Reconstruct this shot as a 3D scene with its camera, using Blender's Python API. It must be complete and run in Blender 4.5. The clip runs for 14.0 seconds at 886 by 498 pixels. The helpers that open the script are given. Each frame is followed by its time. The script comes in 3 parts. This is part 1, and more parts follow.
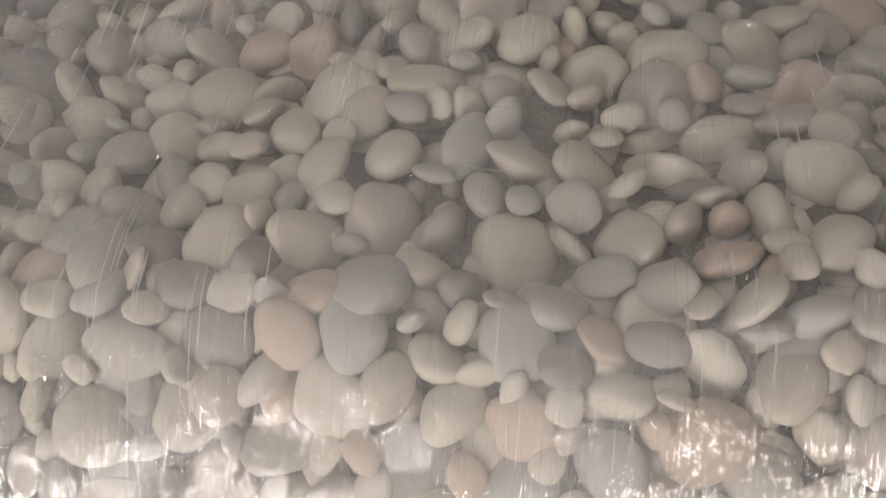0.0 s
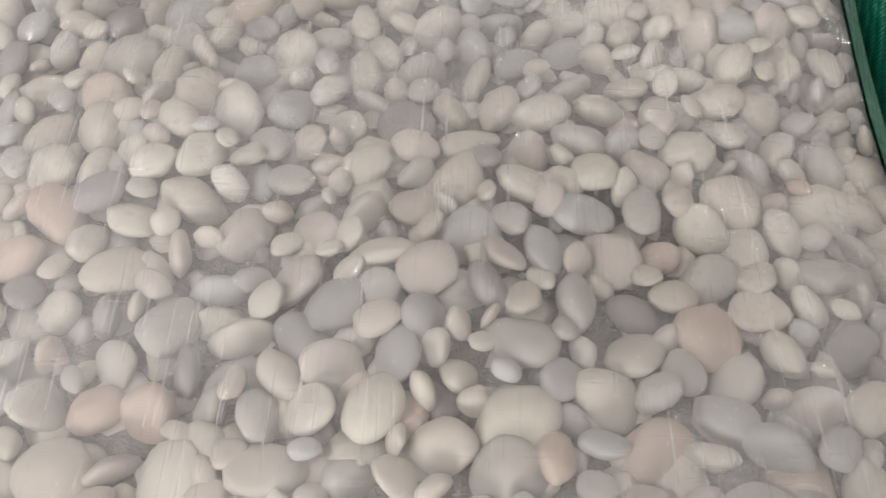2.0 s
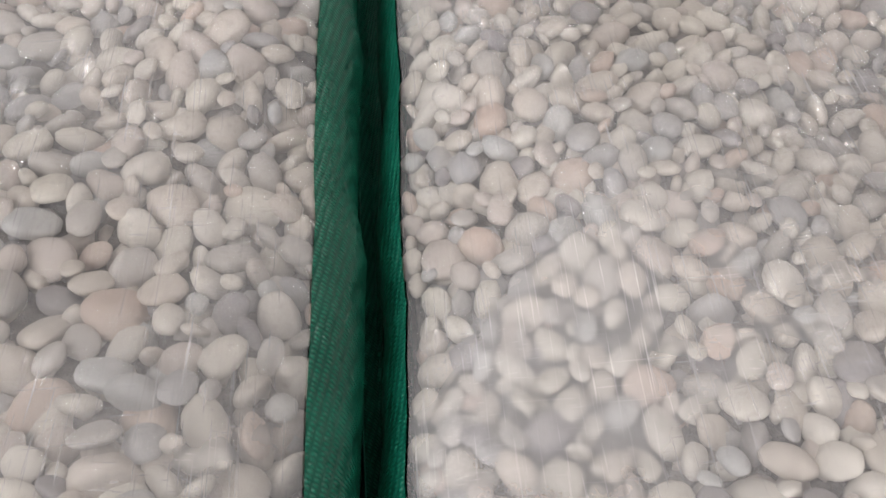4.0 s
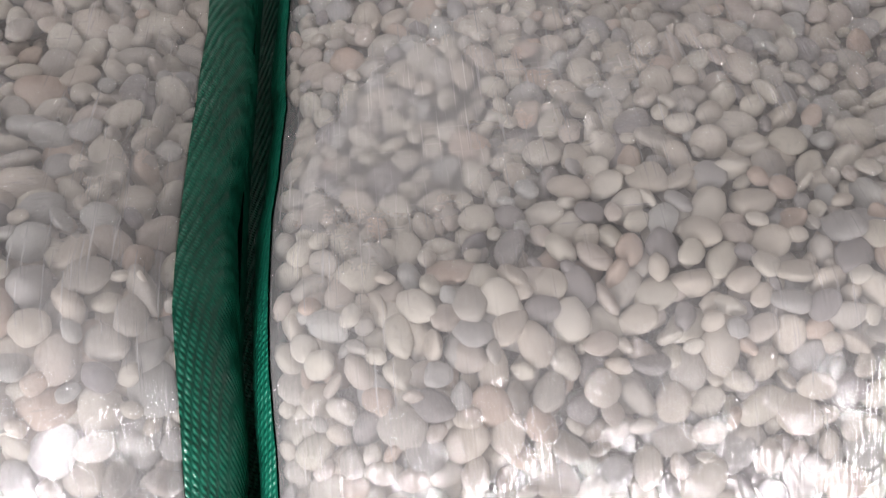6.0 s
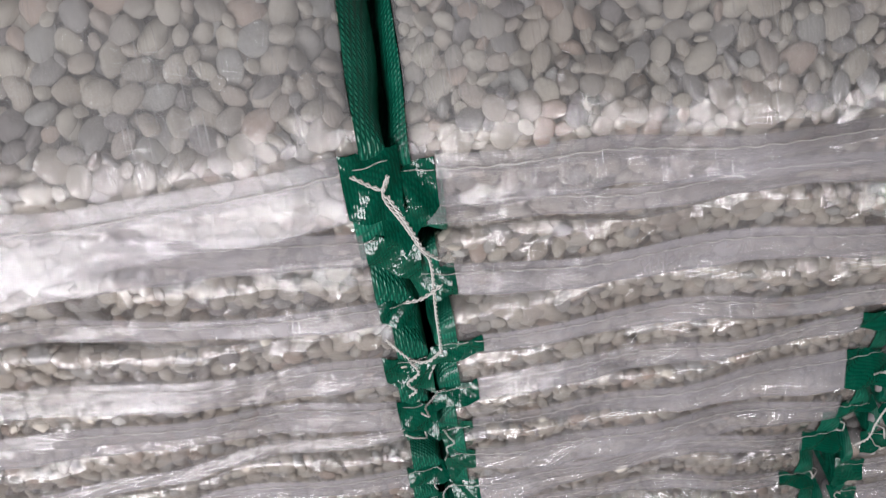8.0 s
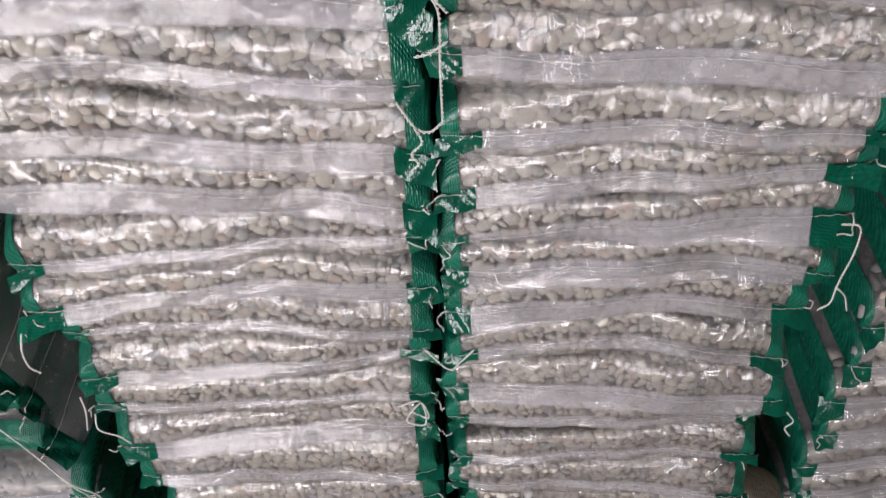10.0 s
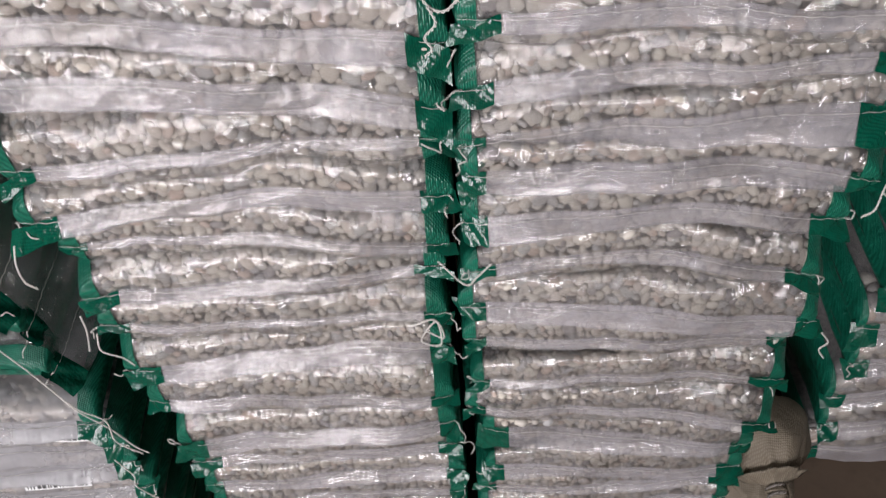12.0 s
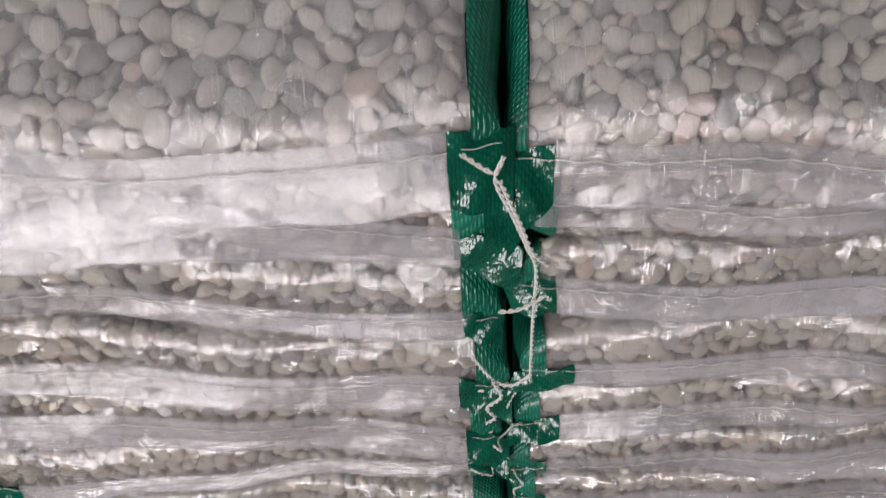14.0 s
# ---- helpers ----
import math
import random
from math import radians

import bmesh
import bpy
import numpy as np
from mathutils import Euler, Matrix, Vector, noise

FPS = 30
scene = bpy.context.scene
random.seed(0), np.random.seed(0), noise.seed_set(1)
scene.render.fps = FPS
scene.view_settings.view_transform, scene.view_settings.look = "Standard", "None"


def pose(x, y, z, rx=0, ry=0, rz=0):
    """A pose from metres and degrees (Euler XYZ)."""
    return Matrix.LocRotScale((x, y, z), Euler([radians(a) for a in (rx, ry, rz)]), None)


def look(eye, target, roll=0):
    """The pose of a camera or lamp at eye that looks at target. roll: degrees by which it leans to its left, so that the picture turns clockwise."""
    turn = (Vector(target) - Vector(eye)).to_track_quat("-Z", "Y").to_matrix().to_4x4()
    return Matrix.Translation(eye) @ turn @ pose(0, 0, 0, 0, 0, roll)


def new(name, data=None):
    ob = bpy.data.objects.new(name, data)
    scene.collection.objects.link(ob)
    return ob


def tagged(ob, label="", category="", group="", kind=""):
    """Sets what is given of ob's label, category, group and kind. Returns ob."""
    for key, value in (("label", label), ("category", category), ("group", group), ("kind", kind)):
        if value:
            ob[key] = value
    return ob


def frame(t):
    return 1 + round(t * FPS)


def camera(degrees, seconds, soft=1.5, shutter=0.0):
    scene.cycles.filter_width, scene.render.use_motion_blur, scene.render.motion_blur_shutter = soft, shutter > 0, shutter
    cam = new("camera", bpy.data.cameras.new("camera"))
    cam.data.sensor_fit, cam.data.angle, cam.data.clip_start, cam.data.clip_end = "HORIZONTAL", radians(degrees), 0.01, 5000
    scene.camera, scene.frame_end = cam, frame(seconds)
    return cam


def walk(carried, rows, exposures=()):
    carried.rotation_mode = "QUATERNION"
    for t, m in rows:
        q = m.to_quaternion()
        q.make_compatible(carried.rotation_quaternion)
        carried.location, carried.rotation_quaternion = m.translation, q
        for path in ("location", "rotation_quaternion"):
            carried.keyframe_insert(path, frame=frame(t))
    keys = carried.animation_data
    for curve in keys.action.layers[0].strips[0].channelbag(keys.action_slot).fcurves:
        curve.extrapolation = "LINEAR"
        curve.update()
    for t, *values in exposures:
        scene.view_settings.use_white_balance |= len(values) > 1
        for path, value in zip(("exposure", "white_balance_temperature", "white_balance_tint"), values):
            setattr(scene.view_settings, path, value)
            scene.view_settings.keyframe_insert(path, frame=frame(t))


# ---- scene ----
cam = camera(54.6, 14.0, soft=1.4, shutter=0.2)
METRES, EYE, TILT, LEAN, TURN = 1.4, 1.66, -54.5, 4.0, 7.2
ROWS = [
    (0.0, 0.0, 0.0, 0.0, 0.0, 0.0, -0.0),
    (0.5, -0.0015, 0.0035, 0.0229, -0.92, -0.59, 0.76),
    (1.0, -0.0013, 0.0122, 0.049, -1.97, -2.2, 1.7),
    (1.5, 0.0023, 0.0163, 0.0724, -3.42, -2.82, 2.28),
    (2.0, 0.0205, 0.0118, 0.0832, -4.55, -2.85, 3.26),
    (2.5, 0.0489, -0.0001, 0.0851, -5.88, -2.44, 4.68),
    (3.0, 0.0861, -0.0151, 0.0846, -6.93, -0.56, 6.26),
    (3.5, 0.1212, -0.03, 0.0736, -8.8, 0.94, 7.47),
    (4.0, 0.1395, -0.0447, 0.0532, -9.12, 1.01, 7.77),
    (6.5, 0.1592, -0.1295, -0.0678, -9.59, 2.87, 10.13),
    (7.0, 0.1313, -0.1506, -0.1121, -9.27, 2.86, 11.81),
    (7.5, 0.1076, -0.1724, -0.1494, -8.99, 3.52, 12.69),
    (8.0, 0.0882, -0.191, -0.1825, -8.97, 4.72, 13.01),
    (10.5, 0.0779, -0.2415, -0.3585, -6.79, 7.24, 6.07),
    (11.0, 0.0817, -0.2306, -0.3764, -6.4, 5.26, 6.31),
    (11.5, 0.0797, -0.2143, -0.3815, -6.36, 3.53, 6.58),
    (12.0, 0.0771, -0.2, -0.357, -6.07, 3.95, 6.92),
    (12.5, 0.0567, -0.1789, -0.3161, -5.8, 4.76, 8.41),
    (13.0, 0.0359, -0.1586, -0.2809, -6.95, 6.3, 9.58),
    (13.5, 0.0461, -0.1428, -0.2306, -6.78, 7.3, 8.12),
    (14.0, 0.0761, -0.1393, -0.1926, -5.63, 8.24, 6.13),
]
walk(cam, [(t, pose(0, 0, EYE, TILT, LEAN, TURN) @ pose(METRES * x, METRES * y, METRES * z, 90 + pitch, roll, yaw)) for t, x, y, z, yaw, pitch, roll in ROWS], exposures=[
    (0.0, 0.45, 7150, 12), (1.0, 1.1, 7000, 12), (2.0, 1.45, 6700, 11), (3.0, 1.65, 6600, 12), (4.0, 1.55, 6550, 13), (6.5, 0.45, 6550, 15),
    (7.0, -0.08, 6500, 14), (8.0, -0.12, 6400, 13), (10.5, -0.05, 6500, 15), (12.5, -0.1, 6500, 15), (14.0, -0.25, 6550, 15)])

# ---- world and light ----
world = bpy.data.worlds.new("sky")
scene.world = world
world.use_nodes = True
wn = world.node_tree
sky = wn.nodes.new("ShaderNodeTexSky")
sky.sky_type, sky.sun_disc = "NISHITA", False
sky.sun_elevation, sky.sun_rotation = radians(50), radians(200)
wn.links.new(sky.outputs[0], wn.nodes["Background"].inputs[0])
wn.nodes["Background"].inputs[1].default_value = 0.1


def area_light(name, m, sx, sy, power, colour):
    lamp = bpy.data.lights.new(name, "AREA")
    lamp.shape, lamp.size, lamp.size_y, lamp.energy, lamp.color = "RECTANGLE", sx, sy, power, colour
    ob = new(name, lamp)
    ob.matrix_world = m
    return ob


# doorway daylight, the tube lamp under the ceiling, and three added overhead lights
area_light("doorway_daylight", look((-0.8, -2.62, 1.3), (0.1, 0, 1.15)), 0.8, 2.1, 108, (1.0, 0.985, 0.985))
area_light("tube_light_glow", pose(0.68, 1.76, 2.93), 1.1, 0.07, 10, (1.0, 0.97, 0.94))
# large soft fill from above, added without a known opening
area_light("overhead_fill", pose(0.0, -0.6, 2.96), 3.2, 2.8, 4.0, (1.0, 0.985, 0.975))
# two small bright lamps, added only to put glints on the film
area_light("front_glint_light", pose(-1.05, -2.35, 2.96), 0.6, 0.35, 10, (0.97, 0.985, 1.0))
area_light("side_glint_light", pose(-0.95, -0.45, 2.96), 0.55, 0.32, 8, (0.97, 0.985, 1.0))


# ---- materials ----
class Nodes:
    """Short hand for node trees."""

    def __init__(self, name):
        self.mat = bpy.data.materials.new(name)
        self.mat.use_nodes = True
        self.tree = self.mat.node_tree
        self.tree.nodes.clear()
        self.out = self.add("ShaderNodeOutputMaterial")

    def add(self, kind, **values):
        node = self.tree.nodes.new(kind)
        for key, value in values.items():
            setattr(node, key, value)
        return node

    def link(self, a, b):
        self.tree.links.new(a, b)

    def value(self, socket, v):
        if hasattr(v, "links"):
            self.link(v, socket)
        else:
            socket.default_value = v

    def coords(self, scale=(1, 1, 1), rot=(0, 0, 0)):
        m = self.add("ShaderNodeMapping")
        m.inputs["Scale"].default_value = scale
        m.inputs["Rotation"].default_value = rot
        self.link(self.add("ShaderNodeTexCoord").outputs["Object"], m.inputs[0])
        return m.outputs[0]

    def noise(self, scale, detail=3.0, vec=None, rough=0.5):
        n = self.add("ShaderNodeTexNoise")
        n.inputs["Scale"].default_value, n.inputs["Detail"].default_value, n.inputs["Roughness"].default_value = scale, detail, rough
        self.link(vec if vec is not None else self.coords(), n.inputs["Vector"])
        return n.outputs["Fac"]

    def ramp(self, fac, stops, mode="LINEAR"):
        r = self.add("ShaderNodeValToRGB")
        r.color_ramp.interpolation = mode
        e = r.color_ramp.elements
        while len(e) < len(stops):
            e.new(0.5)
        for el, (p, c) in zip(e, stops):
            el.position, el.color = p, (*c, 1) if len(c) == 3 else c
        self.link(fac, r.inputs[0])
        return r.outputs[0]

    def grey(self, fac, a, b, lo=0.0, hi=1.0):
        r = self.add("ShaderNodeMapRange")
        r.inputs[1].default_value, r.inputs[2].default_value, r.inputs[3].default_value, r.inputs[4].default_value = a, b, lo, hi
        self.link(fac, r.inputs[0])
        return r.outputs[0]

    def math(self, op, a, b=0.0):
        n = self.add("ShaderNodeMath", operation=op)
        self.value(n.inputs[0], a)
        self.value(n.inputs[1], b)
        return n.outputs[0]

    def mix(self, fac, a, b, blend="MIX"):
        n = self.add("ShaderNodeMix", data_type="RGBA", blend_type=blend)
        self.value(n.inputs[0], fac)
        for s, v in ((n.inputs[6], a), (n.inputs[7], b)):
            self.value(s, v if hasattr(v, "links") else (*v, 1))
        return n.outputs[2]

    def bump(self, height, strength, distance, under=None):
        b = self.add("ShaderNodeBump")
        b.inputs["Strength"].default_value, b.inputs["Distance"].default_value = strength, distance
        self.link(height, b.inputs["Height"])
        if under is not None:
            self.link(under, b.inputs["Normal"])
        return b.outputs[0]

    def principled(self, colour, rough, normal=None, spec=0.5, metal=0.0):
        p = self.add("ShaderNodeBsdfPrincipled")
        self.value(p.inputs["Base Color"], colour if hasattr(colour, "links") else (*colour, 1))
        self.value(p.inputs["Roughness"], rough)
        p.inputs["Specular IOR Level"].default_value, p.inputs["Metallic"].default_value = spec, metal
        if normal is not None:
            self.link(normal, p.inputs["Normal"])
        return p.outputs[0]

    def done(self, shader):
        self.link(shader, self.out.inputs[0])
        return self.mat


PEBBLE_TONES = [(0.0, (0.53, 0.48, 0.42)), (0.14, (0.60, 0.56, 0.50)), (0.27, (0.44, 0.41, 0.38)), (0.38, (0.55, 0.49, 0.43)),
                (0.52, (0.37, 0.36, 0.36)), (0.60, (0.58, 0.54, 0.47)), (0.75, (0.49, 0.43, 0.39)), (0.83, (0.43, 0.43, 0.42)),
                (0.89, (0.25, 0.23, 0.24)), (0.95, (0.51, 0.40, 0.34))]


def pebble_material(name, single):
    n = Nodes(name)
    rnd = n.add("ShaderNodeObjectInfo").outputs["Random"] if single else n.add("ShaderNodeNewGeometry").outputs["Random Per Island"]
    tone = n.ramp(rnd, PEBBLE_TONES, "CONSTANT")
    coarse, fine = n.noise(60, 4), n.noise(420, 3)
    tone = n.mix(n.grey(coarse, 0.35, 0.7, 0.0, 0.35), tone, (0.56, 0.52, 0.45))
    tone = n.mix(n.grey(fine, 0.55, 0.75, 0.0, 0.3), tone, (0.22, 0.19, 0.17))
    return n.done(n.principled(tone, 0.6, n.bump(fine, 0.25, 0.0008), 0.35))


def film_material(name, haze, gloss, streaks, tint=(0.80, 0.79, 0.80), rough=0.2, crumple=0.35, fine=0.0014, lumps=0.0, loose=0.0, edge_gloss=0.0):
    """Clear woven polypropylene drawn taut over pebbles: a milky haze, fine tape lines, puckers and a wet-looking
    gloss, which can be raised at the front edge for glints.
    """
    n = Nodes(name)
    big, mid = n.noise(7, 3), n.noise(45, 3)
    lines = n.noise(1.0, 2, n.coords((1100, 28, 28)))
    cross = n.noise(1.0, 2, n.coords((16, 900, 900)))
    weave = n.noise(1.0, 2, n.coords((620, 620, 620)))
    patch = n.grey(n.noise(11, 2), 0.54, 0.68)
    h = n.math("ADD", n.grey(big, 0.32, 0.7, haze * 0.5, haze * 1.5), n.grey(mid, 0.45, 0.8, 0.0, haze * 0.5))
    h = n.math("ADD", h, n.math("MULTIPLY", n.grey(lines, 0.60, 0.76, 0.0, streaks), n.grey(n.noise(24, 2), 0.38, 0.62, 0.15, 1.0)))
    h = n.math("ADD", h, n.math("MULTIPLY", n.grey(cross, 0.62, 0.78, 0.0, streaks * 0.6), n.grey(n.noise(17, 2), 0.42, 0.62)))
    h = n.math("ADD", h, n.math("MULTIPLY", n.grey(weave, 0.42, 0.66, 0.0, loose), patch))
    pucker = n.noise(1.0, 3, n.coords((640, 60, 60)))
    relief = n.math("ADD", n.math("MULTIPLY", lines, 0.35), pucker)
    nor = n.bump(n.noise(38, 3), crumple, 0.007)
    if lumps:
        cells = n.add("ShaderNodeTexVoronoi", feature="SMOOTH_F1")
        cells.inputs["Scale"].default_value, cells.inputs["Smoothness"].default_value = 52, 0.35
        n.link(n.coords((1, 0.75, 0.75)), cells.inputs["Vector"])
        nor = n.bump(n.grey(cells.outputs["Distance"], 0.0, 0.8, 1.0, 0.0), lumps, 0.012, nor)
    nor = n.bump(relief, 0.9, fine, nor)
    clear = n.add("ShaderNodeBsdfTransparent")
    clear.inputs[0].default_value = (0.97, 0.97, 0.97, 1)
    milk, back, both = n.add("ShaderNodeBsdfDiffuse"), n.add("ShaderNodeBsdfTranslucent"), n.add("ShaderNodeMixShader")
    milk.inputs[0].default_value = back.inputs[0].default_value = (*tint, 1)
    both.inputs[0].default_value = 0.35
    n.link(milk.outputs[0], both.inputs[1]), n.link(back.outputs[0], both.inputs[2])
    veil = n.add("ShaderNodeMixShader")
    n.link(h, veil.inputs[0]), n.link(clear.outputs[0], veil.inputs[1]), n.link(both.outputs[0], veil.inputs[2])
    shine, fres, coat = n.add("ShaderNodeBsdfGlossy"), n.add("ShaderNodeFresnel"), n.add("ShaderNodeMixShader")
    shine.inputs["Roughness"].default_value = rough
    fres.inputs["IOR"].default_value = 1.5
    n.link(nor, shine.inputs["Normal"])
    if edge_gloss:  # gloss painted stronger by y, to put glints along the front edge
        axes = n.add("ShaderNodeSeparateXYZ")
        n.link(n.coords(), axes.inputs[0])
        gloss = n.grey(axes.outputs["Y"], 0.05, 0.13, edge_gloss, gloss)
    n.link(n.math("MINIMUM", n.math("MULTIPLY", fres.outputs[0], gloss), 0.5), coat.inputs[0])
    n.link(veil.outputs[0], coat.inputs[1]), n.link(shine.outputs[0], coat.inputs[2])
    return n.done(coat.outputs[0])


def woven_material(name, colour, dark, rough=0.38, pitch=700, relief=0.6):
    n = Nodes(name)
    a = n.add("ShaderNodeTexWave", wave_type="BANDS", bands_direction="X")
    b = n.add("ShaderNodeTexWave", wave_type="BANDS", bands_direction="Y")
    for w in (a, b):
        w.inputs["Scale"].default_value, w.inputs["Distortion"].default_value, w.inputs["Detail"].default_value = pitch / 4.5, 0.6, 1.0
        n.link(n.coords((0.85, 1, 1), (radians(12), 0, radians(9))), w.inputs["Vector"])
    weave = n.math("MULTIPLY", a.outputs["Fac"], b.outputs["Fac"])
    wear = n.noise(30, 4)
    tone = n.mix(n.grey(weave, 0.0, 0.6), dark, colour)
    tone = n.mix(n.grey(wear, 0.5, 0.75, 0.0, 0.3), tone, tuple(min(1, c * 1.6 + 0.01) for c in colour))
    nor = n.bump(weave, relief, 0.0010, n.bump(n.noise(70, 3), 0.6, 0.006))
    return n.done(n.principled(tone, rough, nor, 0.5))


def plain_material(name, a, b, scale, rough=0.7, bump=0.3, dist=0.002):
    n = Nodes(name)
    coarse, fine = n.noise(scale, 5), n.noise(scale * 9, 3)
    tone = n.mix(n.grey(coarse, 0.3, 0.7), a, b)
    tone = n.mix(n.grey(fine, 0.5, 0.8, 0.0, 0.35), tone, tuple(c * 0.6 for c in a))
    return n.done(n.principled(tone, rough, n.bump(fine, bump, dist), 0.4))


PEBBLE = pebble_material("river_pebble", True)
PEBBLES = pebble_material("river_pebbles_packed", False)
# darker than the pebbles to paint the shade between them; also the tie cord
CORE = plain_material("depth_shade_and_cord", (0.14, 0.125, 0.115), (0.34, 0.31, 0.28), 110, 0.9, 0.8, 0.004)
FILM = film_material("clear_woven_film", 0.21, 1.0, 0.32, rough=0.09, crumple=0.4, fine=0.0026, lumps=0.30, loose=0.03, edge_gloss=5.0)
FRONT_FILM = film_material("clear_woven_film_end", 0.14, 5.5, 0.26, rough=0.06, crumple=0.5, fine=0.0020, lumps=0.5, loose=0.04)
HEM = film_material("folded_clear_hem", 0.19, 1.0, 0.05, (0.76, 0.73, 0.77), 0.10, 0.45, 0.0007, lumps=0.12)
WHITE_FILM = film_material("whitish_film", 0.36, 0.8, 0.05, (0.50, 0.49, 0.51))
GREEN = woven_material("green_woven_edge", (0.003, 0.150, 0.092), (0.001, 0.065, 0.040), 0.34)
CORNER = woven_material("green_glossy_corner", (0.0006, 0.080, 0.047), (0.0005, 0.05, 0.030), 0.16, 900, 0.12)
THREAD = plain_material("white_cotton_thread", (0.50, 0.48, 0.45), (0.60, 0.58, 0.55), 300, 0.9)
TAN = woven_material("tan_woven_sack", (0.20, 0.17, 0.125), (0.13, 0.105, 0.075), 0.7, 500)
CONCRETE = plain_material("brown_dusty_floor", (0.085, 0.058, 0.04), (0.12, 0.085, 0.06), 5, 0.85)
# wall and ceiling colours kept dark so that less light bounces into the gaps
PLASTER = plain_material("dull_plaster", (0.17, 0.16, 0.145), (0.22, 0.21, 0.19), 4, 0.9)
DIM_CEILING = plain_material("dimmed_grey_ceiling", (0.22, 0.21, 0.20), (0.28, 0.27, 0.26), 4, 0.9)
INK = plain_material("black_ink", (0.03, 0.03, 0.03), (0.05, 0.05, 0.05), 80, 0.5)
PAPER = plain_material("white_printed_label", (0.74, 0.74, 0.74), (0.8, 0.8, 0.8), 30, 0.5)
METAL = plain_material("white_enamel", (0.75, 0.75, 0.74), (0.8, 0.8, 0.8), 20, 0.4)


# ---- mesh helpers ----
def mesh_object(name, verts, faces, material, parent=None, label="", smooth=True):
    me = bpy.data.meshes.new(name)
    me.from_pydata([tuple(v) for v in verts], [], faces)
    if smooth:
        me.polygons.foreach_set("use_smooth", [True] * len(me.polygons))
    me.materials.append(material)
    me.update()
    ob = new(name, me)
    if parent is not None:
        ob.parent = parent
    if label:
        tagged(ob, label)
    return ob


def grid_faces(r, c, start=0, flip=False):
    f = []
    for i in range(r - 1):
        for j in range(c - 1):
            q = (start + i * c + j, start + i * c + j + 1, start + (i + 1) * c + j + 1, start + (i + 1) * c + j)
            f.append(q[::-1] if flip else q)
    return f


def sheet(name, pts, thick, material, parent, label="", closed=True):
    """A thin closed skin from a grid of points (r, c, 3)."""
    r, c, _ = pts.shape
    du, dv = np.gradient(pts, axis=0), np.gradient(pts, axis=1)
    n = np.cross(du, dv)
    n /= np.linalg.norm(n, axis=2, keepdims=True) + 1e-12
    a, b = (pts + n * thick / 2).reshape(-1, 3), (pts - n * thick / 2).reshape(-1, 3)
    k = r * c
    faces = grid_faces(r, c, 0, True) + grid_faces(r, c, k, closed is False)
    if not closed:
        return mesh_object(name, np.vstack([a, b]), faces, material, parent, label)
    rim = [j for j in range(c)] + [i * c + c - 1 for i in range(1, r)] + [(r - 1) * c + j for j in range(c - 2, -1, -1)] + [i * c for i in range(r - 2, 0, -1)]
    for p, q in zip(rim, rim[1:] + rim[:1]):
        faces.append((p, q, q + k, p + k))
    return mesh_object(name, np.vstack([a, b]), faces, material, parent, label)


def tube_data(path, radius, sides=6):
    path = np.asarray(path, float)
    d = np.gradient(path, axis=0)
    d /= np.linalg.norm(d, axis=1, keepdims=True) + 1e-12
    ref = np.array([0.31, 0.17, 0.93])
    e1 = np.cross(d, ref)
    e1 /= np.linalg.norm(e1, axis=1, keepdims=True) + 1e-12
    e2 = np.cross(d, e1)
    verts = [path + radius * (math.cos(a) * e1 + math.sin(a) * e2) for a in np.linspace(0, 2 * math.pi, sides, endpoint=False)]
    verts = np.stack(verts, 1).reshape(-1, 3)
    faces = []
    for i in range(len(path) - 1):
        for j in range(sides):
            k = (j + 1) % sides
            faces.append((i * sides + j, i * sides + k, (i + 1) * sides + k, (i + 1) * sides + j))
    faces.append(tuple(range(sides))[::-1])
    faces.append(tuple((len(path) - 1) * sides + j for j in range(sides)))
    return verts, faces


def smooth_path(points, n):
    p = np.asarray(points, float)
    p = np.vstack([2 * p[0] - p[1], p, 2 * p[-1] - p[-2]])
    out = []
    for t in np.linspace(0, len(points) - 1 - 1e-6, n):
        i, f = int(t), t - int(t)
        a, b, c, d = p[i:i + 4]
        out.append(0.5 * (2 * b + (c - a) * f + (2 * a - 5 * b + 4 * c - d) * f * f + (3 * b - a - 3 * c + d) * f ** 3))
    return np.array(out)


def string(name, points, radius, parent, pitch=0.007, label=""):
    """A loosely twisted two-ply thread along a path."""
    run = sum(math.dist(p, q) for p, q in zip(points, points[1:]))
    base = smooth_path(points, max(24, int(run / 0.0006)))
    length = np.r_[0, np.cumsum(np.linalg.norm(np.diff(base, axis=0), axis=1))]
    ang = length / pitch * math.pi
    verts, faces = [], []
    for k in (0, math.pi):
        off = radius * 1.1 * np.stack([np.cos(ang + k), 0.6 * np.sin(ang + k), np.sin(ang + k)], 1)
        v, f = tube_data(base + off, radius, 5)
        s = sum(len(x) for x in verts)
        verts.append(v)
        faces += [tuple(i + s for i in q) for q in f]
    return mesh_object(name, np.vstack(verts), faces, THREAD, parent, label)


# ---- pebbles ----
def pebble_shape(seed, level):
    bm = bmesh.new()
    bmesh.ops.create_icosphere(bm, subdivisions=level, radius=1.0)
    off = Vector((seed * 3.1, seed * 1.7, seed * 2.3))
    for v in bm.verts:
        n = noise.noise(v.co * 0.9 + off) * 0.24 + noise.noise(v.co * 1.9 + off) * 0.06
        v.co *= 1 + n
        v.co.x += 0.09 * v.co.y * v.co.y * (1 if seed % 2 else -1)
    verts = np.array([v.co[:] for v in bm.verts])
    verts -= verts.mean(0)
    verts /= np.abs(verts).max(0)
    faces = [tuple(v.index for v in f.verts) for f in bm.faces]
    bm.free()
    return verts, faces


